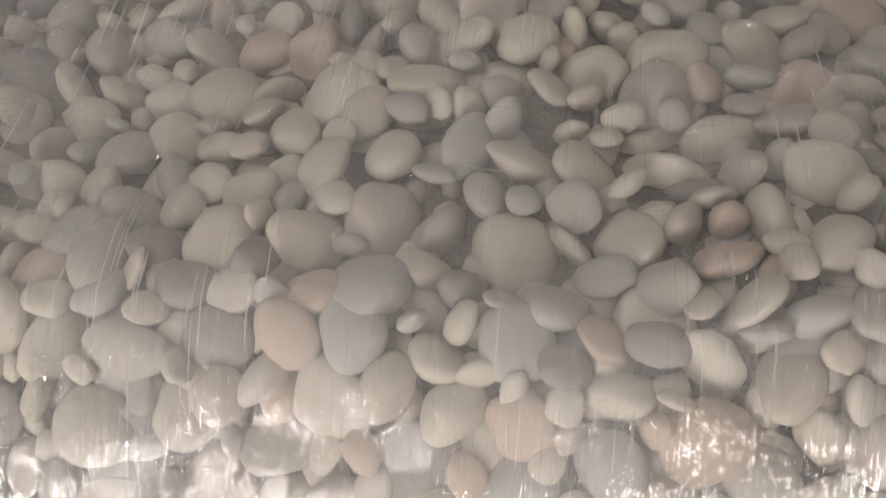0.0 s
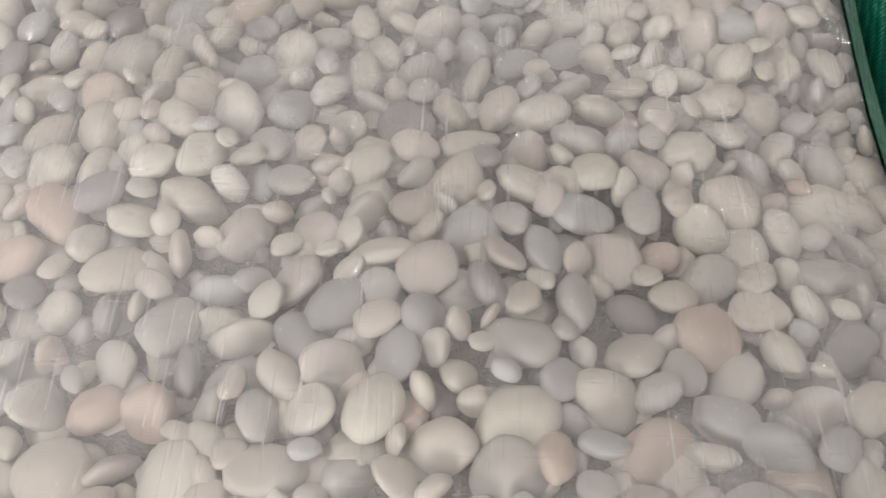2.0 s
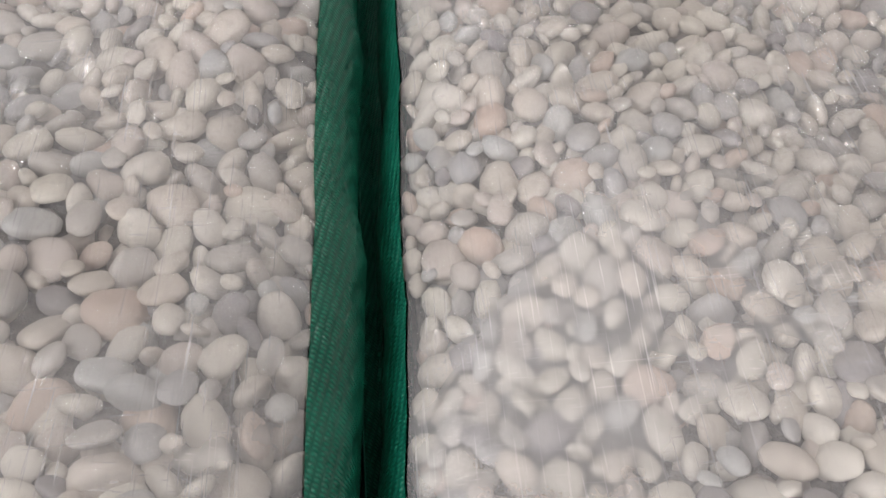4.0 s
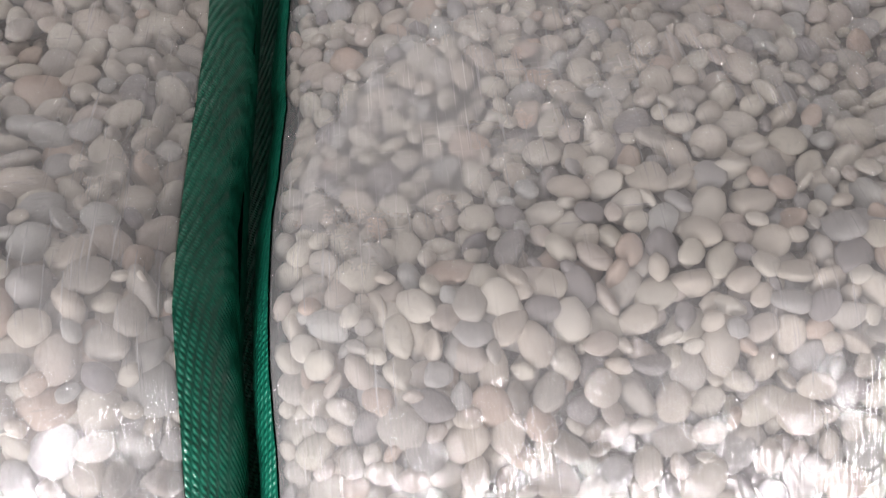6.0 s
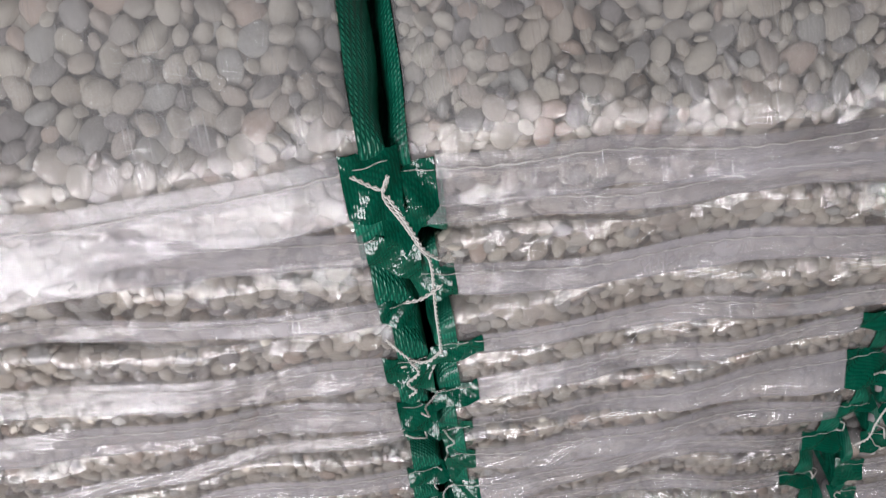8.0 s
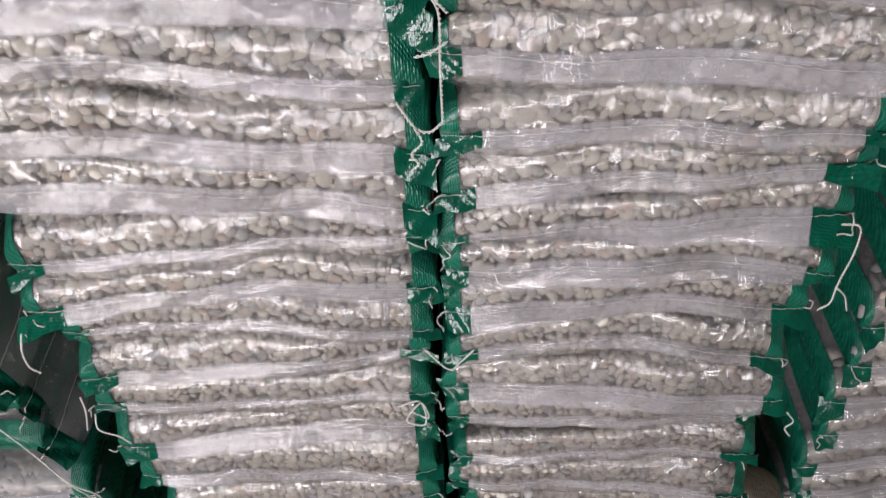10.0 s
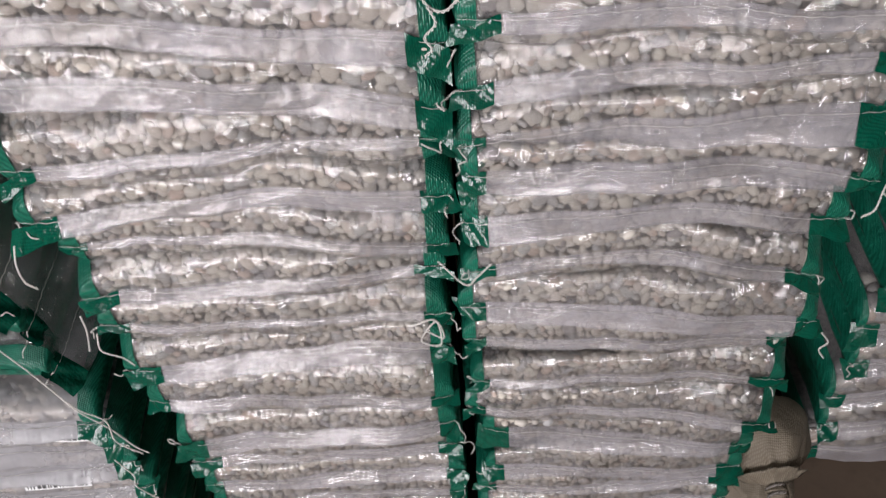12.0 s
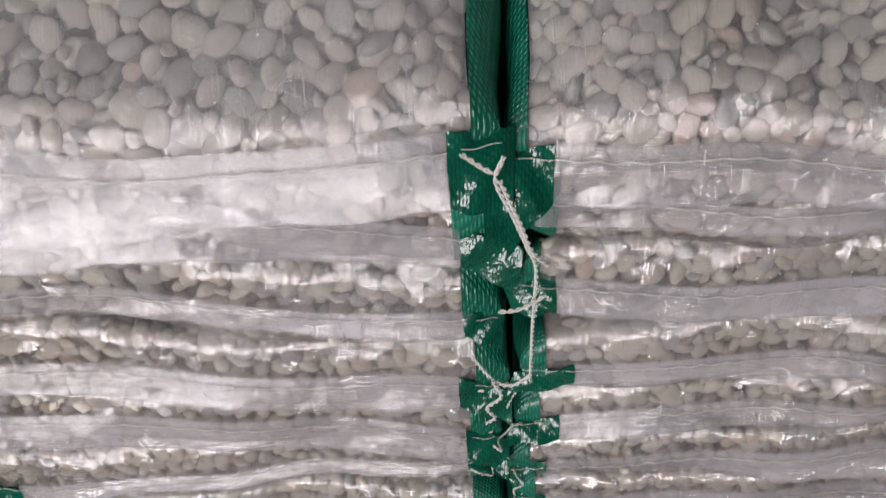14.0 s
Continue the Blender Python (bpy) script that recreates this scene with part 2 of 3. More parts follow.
def coarse_shape(seed):
    """A pebble of few faces for the packed rest."""
    verts, faces, ring = [(0, 0, -1)], [], 7
    for lat in (-40, 0, 40):
        for k in range(ring):
            a = 2 * math.pi * (k + 0.5 * (lat == 0)) / ring
            r = math.cos(radians(lat)) * (1 + 0.10 * math.sin(2 * a + seed) + 0.07 * math.sin(3 * a + 2 * seed))
            verts.append((r * math.cos(a), r * math.sin(a), math.sin(radians(lat)) * 1.25))
    verts.append((0, 0, 1))
    top = len(verts) - 1
    for k in range(ring):
        j = (k + 1) % ring
        faces.append((0, 1 + j, 1 + k))
        for row in (0, 1):
            faces.append((1 + row * ring + k, 1 + row * ring + j, 1 + (row + 1) * ring + j, 1 + (row + 1) * ring + k))
        faces.append((1 + 2 * ring + k, 1 + 2 * ring + j, top))
    v = np.array(verts, float)
    return v / np.abs(v).max(0), faces


COARSE = [coarse_shape(s) for s in range(10)]
FINE = [pebble_shape(s, 3) for s in range(10)]
ROUGH = [pebble_shape(s, 2) for s in range(10)]
FINE_MESH, ROUGH_MESH, COARSE_MESH = [], [], []
for shapes, meshes in ((FINE, FINE_MESH), (ROUGH, ROUGH_MESH), (COARSE, COARSE_MESH)):
    for v, f in shapes:
        me = bpy.data.meshes.new("pebble")
        me.from_pydata([tuple(p) for p in v], [], f)
        me.polygons.foreach_set("use_smooth", [True] * len(me.polygons))
        me.materials.append(PEBBLE)
        meshes.append(me)


def turn_to(normal, rng, wobble):
    """A turn whose z axis lies near the normal."""
    n = np.asarray(normal) + rng.normal(0, wobble, 3)
    n /= np.linalg.norm(n)
    t = np.cross(n, rng.normal(size=3))
    t /= np.linalg.norm(t)
    return np.stack([t, np.cross(n, t), n], 1)


# ---- sacks ----
class Sack:
    """A flat sack of pebbles: film body, green woven edges, stitched hem at the front."""

    def __init__(self, x0, x1, seam, front, depth, half, rise, taper, seed, skew=0.0):
        self.x0, self.x1, self.seam, self.front, self.depth, self.half, self.rise, self.taper = x0, x1, seam, front, depth, half, rise, taper
        self.rng = np.random.default_rng(seed)
        self.seed, self.skew, self.full = seed, skew, 0.85 if taper > 0.05 else 0.36
        self.mid = sum(seam) / 3 + rise

    def seam_z(self, u):
        a, b, c = self.seam
        w = 0.002 * np.sin(u * 5.1 + self.seed) + 0.001 * np.sin(u * 11.3 + self.seed * 2.1)
        return b + (c - a) / 2 * u + ((a + c) / 2 - b) * u * u + w

    def seam_y(self, u):
        return self.front + 0.004 * np.sin(u * 3.7 + self.seed * 1.3) + 0.002 * np.sin(u * 9 + self.seed) + 0.008 * np.abs(u) ** 6

    def at(self, u, v):
        """Place on the skin: u across (-1..1), v from the back underneath (-1) by the front seam (0) to the back on top (1)."""
        u, v = np.broadcast_arrays(np.asarray(u, float), np.asarray(v, float))
        a = np.abs(v)
        th = np.clip(a / 0.5, 0, 1) * math.pi / 2
        far = np.clip((a - 0.5) / 0.5, 0, 1)
        yf = self.seam_y(u)
        y = yf + self.taper * (1 - np.cos(th)) + far * (self.depth - self.taper)
        g = np.sin(th) ** self.full * (1 - far ** 10) ** 0.1
        k = np.clip((y - yf) / self.taper, 0, 1)
        k = k * k * (3 - 2 * k)
        side = (1 - np.clip(np.abs(u), 0, 1) ** 7) ** (1 / 2.6)
        lump = 0.004 * np.sin(u * 4 + y * 17 + self.seed) + 0.003 * np.sin(u * 9 - y * 31 + self.seed * 2)
        z = self.seam_z(u) * (1 - k) + self.mid * k + np.sign(v) * self.half * g * side + lump * g * side
        wave = 0.0016 * np.sin(y * 43 + self.seed) + 0.0010 * np.sin(y * 97 + self.seed * 1.7)
        x = (self.x0 + self.x1) / 2 + u * (self.x1 - self.x0) / 2 + self.skew * (y - self.front) + wave * np.clip(np.abs(u), 0, 1) ** 12
        return np.stack([x, y, z], -1)

    def normal(self, u, v):
        e = 1e-3
        n = np.cross(self.at(u + e, v) - self.at(u - e, v), self.at(u, v + e) - self.at(u, v - e))
        return n / (np.linalg.norm(n, axis=-1, keepdims=True) + 1e-12)


def scatter(s, v0, v1, sizes, close, umax=0.95):
    """Spots (u, v, radius) on the skin of a sack, packed from large pebbles to small ones."""
    near, far = sorted((v0, v1), key=abs)
    vs = near + (far - near) * np.linspace(0, 1, 400) ** 3
    p = s.at(np.zeros(400), vs)
    arc = np.r_[0, np.cumsum(np.linalg.norm(np.diff(p, axis=0), axis=1))]
    width, spots, cells, cell = (s.x1 - s.x0) * umax, [], {}, sizes[0] * 1.9
    for r, share in zip(sizes, (0.16, 0.45, 1.6, 2.2, 2.6, 3.0)):
        n = int(width * arc[-1] / r ** 2 * share)
        for x, d in zip(s.rng.uniform(0, width, n).tolist(), s.rng.uniform(0, arc[-1], n).tolist()):
            kx, kd = int(x / cell), int(d / cell)
            free = True
            for i in (kx - 1, kx, kx + 1):
                for j in (kd - 1, kd, kd + 1):
                    for q in cells.get((i, j), ()):
                        if (x - q[0]) ** 2 + (d - q[1]) ** 2 < (close * (r + q[2])) ** 2:
                            free = False
                            break
                    if not free:
                        break
                if not free:
                    break
            if free:
                cells.setdefault((kx, kd), []).append((x, d, r))
                spots.append((2 * (x / width - 0.5) * umax, float(np.interp(d, arc, vs)), r))
    return spots


SIZES = (0.0122, 0.0108, 0.0094, 0.0082, 0.0068, 0.0054)


def fill_pebbles(s, parent, ranges, scale, singles, level, wish):
    """Pebbles under the film: the first `singles` nearest to the place `wish` are objects of their own."""
    todo = []
    for v0, v1, close, sink in ranges:
        for u, v, r in scatter(s, v0, v1, [z * scale for z in SIZES], close):
            p, n = s.at(u, v), s.normal(u, v)
            a = r * s.rng.uniform(0.95, 1.18)
            b, c = a * s.rng.uniform(0.62, 0.92), a * s.rng.uniform(0.36, 0.60)
            m = turn_to(n, s.rng, 0.34 if s.rng.random() < 0.58 else 1.2)
            reach = math.sqrt(sum((m[:, i] @ n * k) ** 2 for i, k in enumerate((a, b, c))))
            place = p - n * (reach + 0.0010 + sink + s.rng.random() ** 2 * 0.004)
            todo.append((place, m * np.array([a, b, c]), sink))
    todo.sort(key=lambda q: np.linalg.norm(q[0] - np.array(wish)) + q[2] * 50)
    shapes, meshes = ((COARSE, COARSE_MESH), (ROUGH, ROUGH_MESH), (FINE, FINE_MESH))[level]
    for place, m, _ in todo[:singles]:
        ob = new("pebble", meshes[int(s.rng.integers(10))])
        ob.matrix_world = Matrix([[*m[i], place[i]] for i in range(3)] + [[0, 0, 0, 1]])
        ob.parent = parent
    verts, faces, k = [], [], 0
    for i, (place, m, sink) in enumerate(todo[singles:]):
        v, f = (COARSE if sink else (ROUGH if level == 2 and i > 260 else shapes))[int(s.rng.integers(10))]
        verts.append(v @ m.T + place)
        faces += [tuple(i + k for i in q) for q in f]
        k += len(v)
    if verts:
        ob = mesh_object("pebble_filling", np.vstack(verts), faces, PEBBLES, parent, "packed smooth river pebbles")
        tagged(ob, kind="stuff")


def skin(s, name, us, vs, material, parent, label="", puff=0.0):
    u, v = np.meshgrid(us, vs)
    pts = s.at(u, v)
    if puff:
        pts = pts + s.normal(u, v) * puff
    return mesh_object(name, pts.reshape(-1, 3), grid_faces(*u.shape), material, parent, label)


def hem(s, parent, length, swing, ends, film=None):
    """The flat stitched hem in front of the seam: clear in the middle, green at its ends, with its thread."""
    film = film or HEM
    rows = 9

    def place(u, q):
        u, q = np.broadcast_arrays(np.asarray(u, float), np.asarray(q, float))
        z, y = s.seam_z(u), s.seam_y(u)
        ln = length * (1 + 0.16 * np.sin(u * 2.3 + s.seed * 1.9) + 0.05 * np.sin(u * 5.1 + s.seed))
        ang = swing + 0.22 * np.sin(u * 2.6 + s.seed * 2.7) + 0.05 * np.sin(u * 8 + s.seed)
        bend = ang * (1 - 0.12 * q)
        x = (s.x0 + s.x1) / 2 + u * (s.x1 - s.x0) / 2
        ruck = 0.0016 * np.sin(u * 17 + s.seed + 3 * q) * np.sin(u * 7.3 + s.seed) * q
        return np.stack([x, y - ln * q * np.sin(bend) + ruck - 0.001, z - ln * q * np.cos(bend)], -1)

    g0, g1 = -1 + ends[0] * 2 / (s.x1 - s.x0), 1 - ends[1] * 2 / (s.x1 - s.x0)
    q = np.linspace(-0.12, 1, rows)[:, None]
    sheet("hem", place(np.linspace(g0, g1, 64)[None, :], q), 0.0008, film, parent, "cloudy clear folded hem", False)
    for a, b, k in ((-1.0 - s.rng.uniform(0, 0.045), g0, 0), (g1, 1.0 + s.rng.uniform(0, 0.045), 1)):
        uu = np.linspace(a, b, 9)[None, :]
        pts = place(uu, q)
        out = np.abs(uu - (g0 if k == 0 else g1)) / abs(b - a)
        drop, flare, curl, shift = s.rng.uniform(0.0, 0.018), s.rng.uniform(-0.45, 0.6), s.rng.uniform(-0.012, 0.010), s.rng.uniform(-0.45, 0.45)
        qq = np.clip(q, 0, 1)
        pts[..., 2] -= drop * out + length * flare * out * qq
        pts[..., 1] += curl * out ** 2 - 0.004 * out * qq + 0.002 * np.sin(9 * out + s.seed + 5 * qq)
        pts[..., 0] += length * shift * qq * out
        sheet("hem_corner", pts, 0.0010, CORNER, parent, "glossy green woven corner", False)
    # rolled lower fold
    u = np.linspace(g0, g1, 90)
    v, f = tube_data(place(u, np.full(90, 1.0)), 0.0007, 5)
    mesh_object("hem_fold", v, f, film, parent, "bright folded lower edge")
    # stitch line
    u = np.linspace(-1.0, 1.0, 150)
    p = place(u, np.full(150, 0.16))
    p[:, 1] -= 0.0012 + 0.0006 * np.sin(np.arange(150) * 1.1)
    p[:, 2] += 0.0003 * np.sin(np.arange(150) * 0.9)
    v, f = tube_data(p, 0.0003, 5)
    mesh_object("seam_thread", v, f, THREAD, parent, "white chain-stitched thread")
    return place


def tail(s, parent, place, side, rng):
    """The loose end of the sewing thread at a corner."""
    p = place(np.array(0.99 * side), np.array(0.16))
    pts, d = [p], np.array([0.5 * side, -0.55, -0.4])
    for i in range(5):
        d = d * 0.5 + rng.normal(0, 0.75, 3) + np.array([0, -0.05, -0.35])
        d /= np.linalg.norm(d)
        pts.append(pts[-1] + d * 0.008)
    string("thread_tail", pts, 0.00048, parent, 0.0035)


CLOSE = np.linspace(-1, 1, 41)


def sack(label, group, x0, x1, seam, front, length=0.035, swing=0.6, depth=0.80, half=0.037, rise=0.004, taper=0.034, seed=1,
         edge=(0.022, 0.022), ends=(0.03, 0.03), top=False, singles=120, wish=(0.17, -0.02, 1.2), film=None, pebbles=True, tails=(1, 1), skew=0.0, scale=1.0):
    s = Sack(x0, x1, seam, front, depth, half, rise, taper, seed, skew)
    body = tagged(new("pebble_sack"), label, "sack", group)
    g0, g1 = -1 + edge[0] * 2 / (x1 - x0), 1 - edge[1] * 2 / (x1 - x0)
    vs = np.r_[np.linspace(-1, -0.55, 5), np.sign(CLOSE) * 0.5 * np.abs(CLOSE) ** 2.2, np.linspace(0.53, 1, 26 if top else 6)]
    skin(s, "film", np.linspace(g0, g1, 90 if top else 50), vs, film or (FILM if top else FRONT_FILM), body, "clear woven plastic film")
    for a, b in ((-1.0, g0), (g1, 1.0)):
        sign = -1 if a < 0 else 1
        us = np.sort(sign * (1 - np.linspace(0, 1, 12) ** 1.6 * (1 - abs(g0 if sign < 0 else g1))))
        skin(s, "side_strip", us, vs, GREEN, body, "green woven side strip", 0.0012)
    if pebbles:
        # closed dark sheet in place of the shaded pebbles further in
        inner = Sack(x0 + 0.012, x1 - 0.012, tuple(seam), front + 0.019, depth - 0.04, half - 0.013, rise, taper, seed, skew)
        skin(inner, "inner_shade_sheet", np.linspace(-0.985, 0.985, 20), np.linspace(-0.97, 0.97, 40), CORE, body, "dark sheet for the shade between inner pebbles")
        if top:
            rng = [(0.004, 0.80, 0.71, 0.0), (0.02, 0.80, 0.80, 0.007 * scale), (-0.35, -0.004, 0.85, 0.0)]
        elif seam[1] > 0.28:
            rng = [(0.0002, 0.535, 0.66, 0.0), (0.0004, 0.52, 0.72, 0.006 * scale), (-0.48, -0.0002, 0.70, 0.0)]
        else:
            rng = [(0.0002, 0.52, 0.72, 0.0), (-0.40, -0.0002, 0.80, 0.0)]
        fill_pebbles(s, body, rng, scale, singles, 2 if top else (1 if seam[1] > 1.15 else 0), wish)
    place = hem(s, body, length, swing, ends, HEM if film is None else film)
    for k, on in zip((-1, 1), tails):
        if on:
            tail(s, body, place, k, s.rng)
    return s, body, place


# ---- the room ----
def box(name, lo, hi, material, parent=None, label="", bevel=0.0):
    bm = bmesh.new()
    bmesh.ops.create_cube(bm, size=1.0)
    for v in bm.verts:
        v.co = Vector([(lo[i] + hi[i]) / 2 + v.co[i] * (hi[i] - lo[i]) for i in range(3)])
    if bevel:
        bmesh.ops.bevel(bm, geom=bm.edges[:], offset=bevel, segments=2, affect="EDGES")
    me = bpy.data.meshes.new(name)
    bm.to_mesh(me)
    bm.free()
    me.materials.append(material)
    ob = new(name, me)
    if parent is not None:
        ob.parent = parent
    if label:
        tagged(ob, label)
    return ob


def setting(ob, label, category):
    return tagged(ob, label, category, kind="structure")


setting(box("floor", (-3.5, -2.7, -0.1), (3.5, 2.5, 0.0), CONCRETE), "dusty brown concrete floor", "floor")
# ceiling and walls are unseen, added to enclose and dim the room
setting(box("ceiling", (-3.5, -2.7, 3.0), (3.5, 2.5, 3.1), DIM_CEILING), "unseen dull grey ceiling, darkened to cut bounced light", "ceiling")
setting(box("wall_north", (-3.5, 2.5, -0.1), (3.5, 2.62, 3.1), PLASTER), "unseen dull plaster wall behind the stacks", "wall")
setting(box("wall_west", (-3.62, -2.82, -0.1), (-3.5, 2.62, 3.1), PLASTER), "unseen dull plaster side wall", "wall")
setting(box("wall_east", (3.5, -2.82, -0.1), (3.62, 2.62, 3.1), PLASTER), "unseen dull plaster side wall", "wall")
south = tagged(new("wall_south"), "unseen plaster wall with an open doorway", "wall", kind="structure")
for lo, hi in (((-3.5, -2.82, -0.1), (-1.28, -2.7, 3.1)), ((-0.32, -2.82, -0.1), (3.5, -2.7, 3.1)), ((-1.28, -2.82, 2.78), (-0.32, -2.7, 3.1))):
    box("wall_section", lo, hi, PLASTER, south)
for cx, cy in ((0.68, 1.76),):
    tube = tagged(new("tube_lamp"), "white enamel tube lamp under the ceiling", "lamp", "tube lamps")
    box("housing", (cx - 0.6, cy - 0.05, 2.94), (cx + 0.6, cy + 0.05, 3.0), METAL, tube, "", 0.01)
# unseen frame around the added overhead fill
fill_frame = tagged(new("unseen_light_frame"), "added unseen white frame around the overhead fill", "roof light")
for lo, hi in (((-1.68, -2.08, 2.95), (-1.60, 0.88, 3.0)), ((1.60, -2.08, 2.95), (1.68, 0.88, 3.0)), ((-1.60, -2.08, 2.95), (1.60, -2.0, 3.0)), ((-1.60, 0.80, 2.95), (1.60, 0.88, 3.0))):
    box("frame_bar", lo, hi, METAL, fill_frame, "", 0.006)
# unseen frames for the two added glint lamps
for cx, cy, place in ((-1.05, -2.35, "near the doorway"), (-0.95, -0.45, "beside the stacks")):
    glint_frame = tagged(new("unseen_light_frame"), "small added unseen white frame of a glint light " + place, "roof light", "roof panes")
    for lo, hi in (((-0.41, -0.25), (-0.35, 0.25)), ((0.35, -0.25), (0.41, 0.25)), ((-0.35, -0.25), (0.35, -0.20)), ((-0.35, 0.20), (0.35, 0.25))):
        box("frame_bar", (cx + lo[0], cy + lo[1], 2.95), (cx + hi[0], cy + hi[1], 3.0), METAL, glint_frame, "", 0.006)

# ---- the two stacks ----
LEFT, RIGHT = "sacks of the wide stack", "sacks of the narrow stack"
CLEAR = "clear plastic sack of beige pebbles with green woven edges"
TOPMOST = "topmost clear plastic sack of river pebbles with green woven edges"
n_seed = 0


def s_tail(k):
    return (k * 37) % 10 < 6


CORNERS = (0.030, 0.044, 0.036, 0.052, 0.028, 0.040, 0.048)
INNER = (0.026, 0.030, 0.023, 0.036, 0.028)


def pile(group, rows, x0, x1, lowest, singles):
    global n_seed
    above = lowest
    for k, (a, b, c, l, r, y, length, swing) in enumerate(rows):
        n_seed += 1
        half, above = min(0.056, max(0.036, (above - b) / 2 + 0.008)), b
        sack(CLEAR, group, l, r + (0.010 if group == LEFT else 0), (a, b, c), y + 0.045, length * 0.70, swing * 0.65, edge=(0.022, 0.034 if b > 1.3 else 0.024) if group == LEFT else (0.036 if b > 1.3 else 0.016, 0.024), ends=(CORNERS[n_seed % 7], INNER[n_seed % 5]) if group == LEFT else (INNER[n_seed * 3 % 5], CORNERS[n_seed * 3 % 7]), half=half, seed=n_seed, singles=singles if b > 0.3 else 0, tails=(s_tail(n_seed), s_tail(n_seed + 50)), scale=0.86)


sack(TOPMOST, LEFT, -0.275, 0.169, (1.386, 1.383, 1.381), 0.015, 0.042, 0.5, 0.80, 0.055, 0.052, 0.10, 41, top=True, tails=(0, 0), scale=0.93, singles=300, wish=(0.0, 0.15, 1.47), edge=(0.022, 0.0155), ends=(0.03, 0.028), skew=0.009)
sack(TOPMOST, RIGHT, 0.172, 0.600, (1.369, 1.359, 1.335), 0.015, 0.030, 0.5, 0.80, 0.055, 0.052, 0.10, 42, top=True, tails=(0, 0), scale=0.86, singles=300, wish=(0.36, 0.05, 1.45), edge=(0.0115, 0.022), ends=(0.024, 0.03), skew=0.03)

pile(LEFT, [
    (1.330, 1.336, 1.305, -0.27, 0.165, -0.020, 0.042, 0.45),
    (1.285, 1.262, 1.226, -0.27, 0.158, -0.018, 0.026, 0.5),
    (1.200, 1.190, 1.150, -0.27, 0.165, -0.020, 0.034, 0.6),
    (1.132, 1.130, 1.075, -0.268, 0.160, -0.018, 0.036, 0.6),
    (1.030, 1.046, 1.040, -0.262, 0.158, -0.015, 0.016, 0.7),
    (0.968, 0.987, 0.973, -0.268, 0.158, -0.020, 0.030, 0.6),
    (0.918, 0.917, 0.880, -0.245, 0.152, -0.012, 0.014, 0.8),
    (0.830, 0.849, 0.850, -0.255, 0.148, -0.018, 0.020, 0.8),
], -0.26, 0.16, 1.40, 120)
pile(LEFT, [
    (0.772, 0.775, 0.760, -0.256, 0.145, -0.018, 0.014, 0.8),
    (0.680, 0.709, 0.702, -0.258, 0.146, -0.020, 0.040, 0.7),
    (0.605, 0.590, 0.570, -0.250, 0.143, -0.018, 0.022, 0.8),
    (0.474, 0.494, 0.494, -0.248, 0.143, -0.018, 0.040, 0.7),
    (0.405, 0.425, 0.415, -0.250, 0.150, -0.015, 0.025, 0.7),
    (0.325, 0.356, 0.330, -0.250, 0.150, -0.018, 0.030, 0.7),
    (0.255, 0.270, 0.262, -0.250, 0.150, -0.015, 0.025, 0.7),
    (0.180, 0.190, 0.185, -0.250, 0.150, -0.018, 0.030, 0.7),
    (0.110, 0.115, 0.110, -0.250, 0.150, -0.015, 0.025, 0.7),
    (0.041, 0.041, 0.041, -0.250, 0.150, -0.018, 0.025, 0.7),
], -0.26, 0.16, 0.849, 90)
pile(RIGHT, [
    (1.332, 1.318, 1.290, 0.164, 0.600, -0.022, 0.026, 0.5),
    (1.262, 1.242, 1.215, 0.176, 0.600, -0.018, 0.036, 0.45),
    (1.178, 1.172, 1.150, 0.182, 0.590, -0.022, 0.022, 0.6),
    (1.100, 1.112, 1.108, 0.182, 0.592, -0.018, 0.026, 0.6),
    (1.031, 1.058, 1.044, 0.176, 0.590, -0.022, 0.045, 0.5),
    (0.998, 1.008, 0.960, 0.180, 0.592, -0.030, 0.035, 0.5),
    (0.930, 0.930, 0.900, 0.178, 0.578, -0.020, 0.036, 0.6),
    (0.842, 0.855, 0.795, 0.176, 0.580, -0.018, 0.022, 0.7),
], 0.18, 0.6, 1.385, 120)
pile(RIGHT, [
    (0.778, 0.752, 0.700, 0.170, 0.605, -0.020, 0.040, 0.6),
    (0.690, 0.680, 0.650, 0.172, 0.585, -0.012, 0.018, 0.7),
    (0.597, 0.603, 0.560, 0.180, 0.600, -0.018, 0.016, 0.8),
    (0.540, 0.510, 0.440, 0.170, 0.610, -0.020, 0.020, 0.7),
    (0.478, 0.430, 0.370, 0.192, 0.600, -0.018, 0.045, 0.6),
    (0.340, 0.320, 0.290, 0.192, 0.600, -0.018, 0.035, 0.6),
    (0.255, 0.260, 0.252, 0.182, 0.600, -0.015, 0.025, 0.7),
    (0.180, 0.190, 0.185, 0.182, 0.600, -0.018, 0.030, 0.7),
    (0.110, 0.115, 0.110, 0.182, 0.600, -0.015, 0.025, 0.7),
    (0.041, 0.041, 0.041, 0.182, 0.600, -0.018, 0.025, 0.7),
], 0.18, 0.6, 0.855, 90)

# ---- neighbouring stacks ----
PALE = "whitish printed plastic sack with green edges, stacked flat"
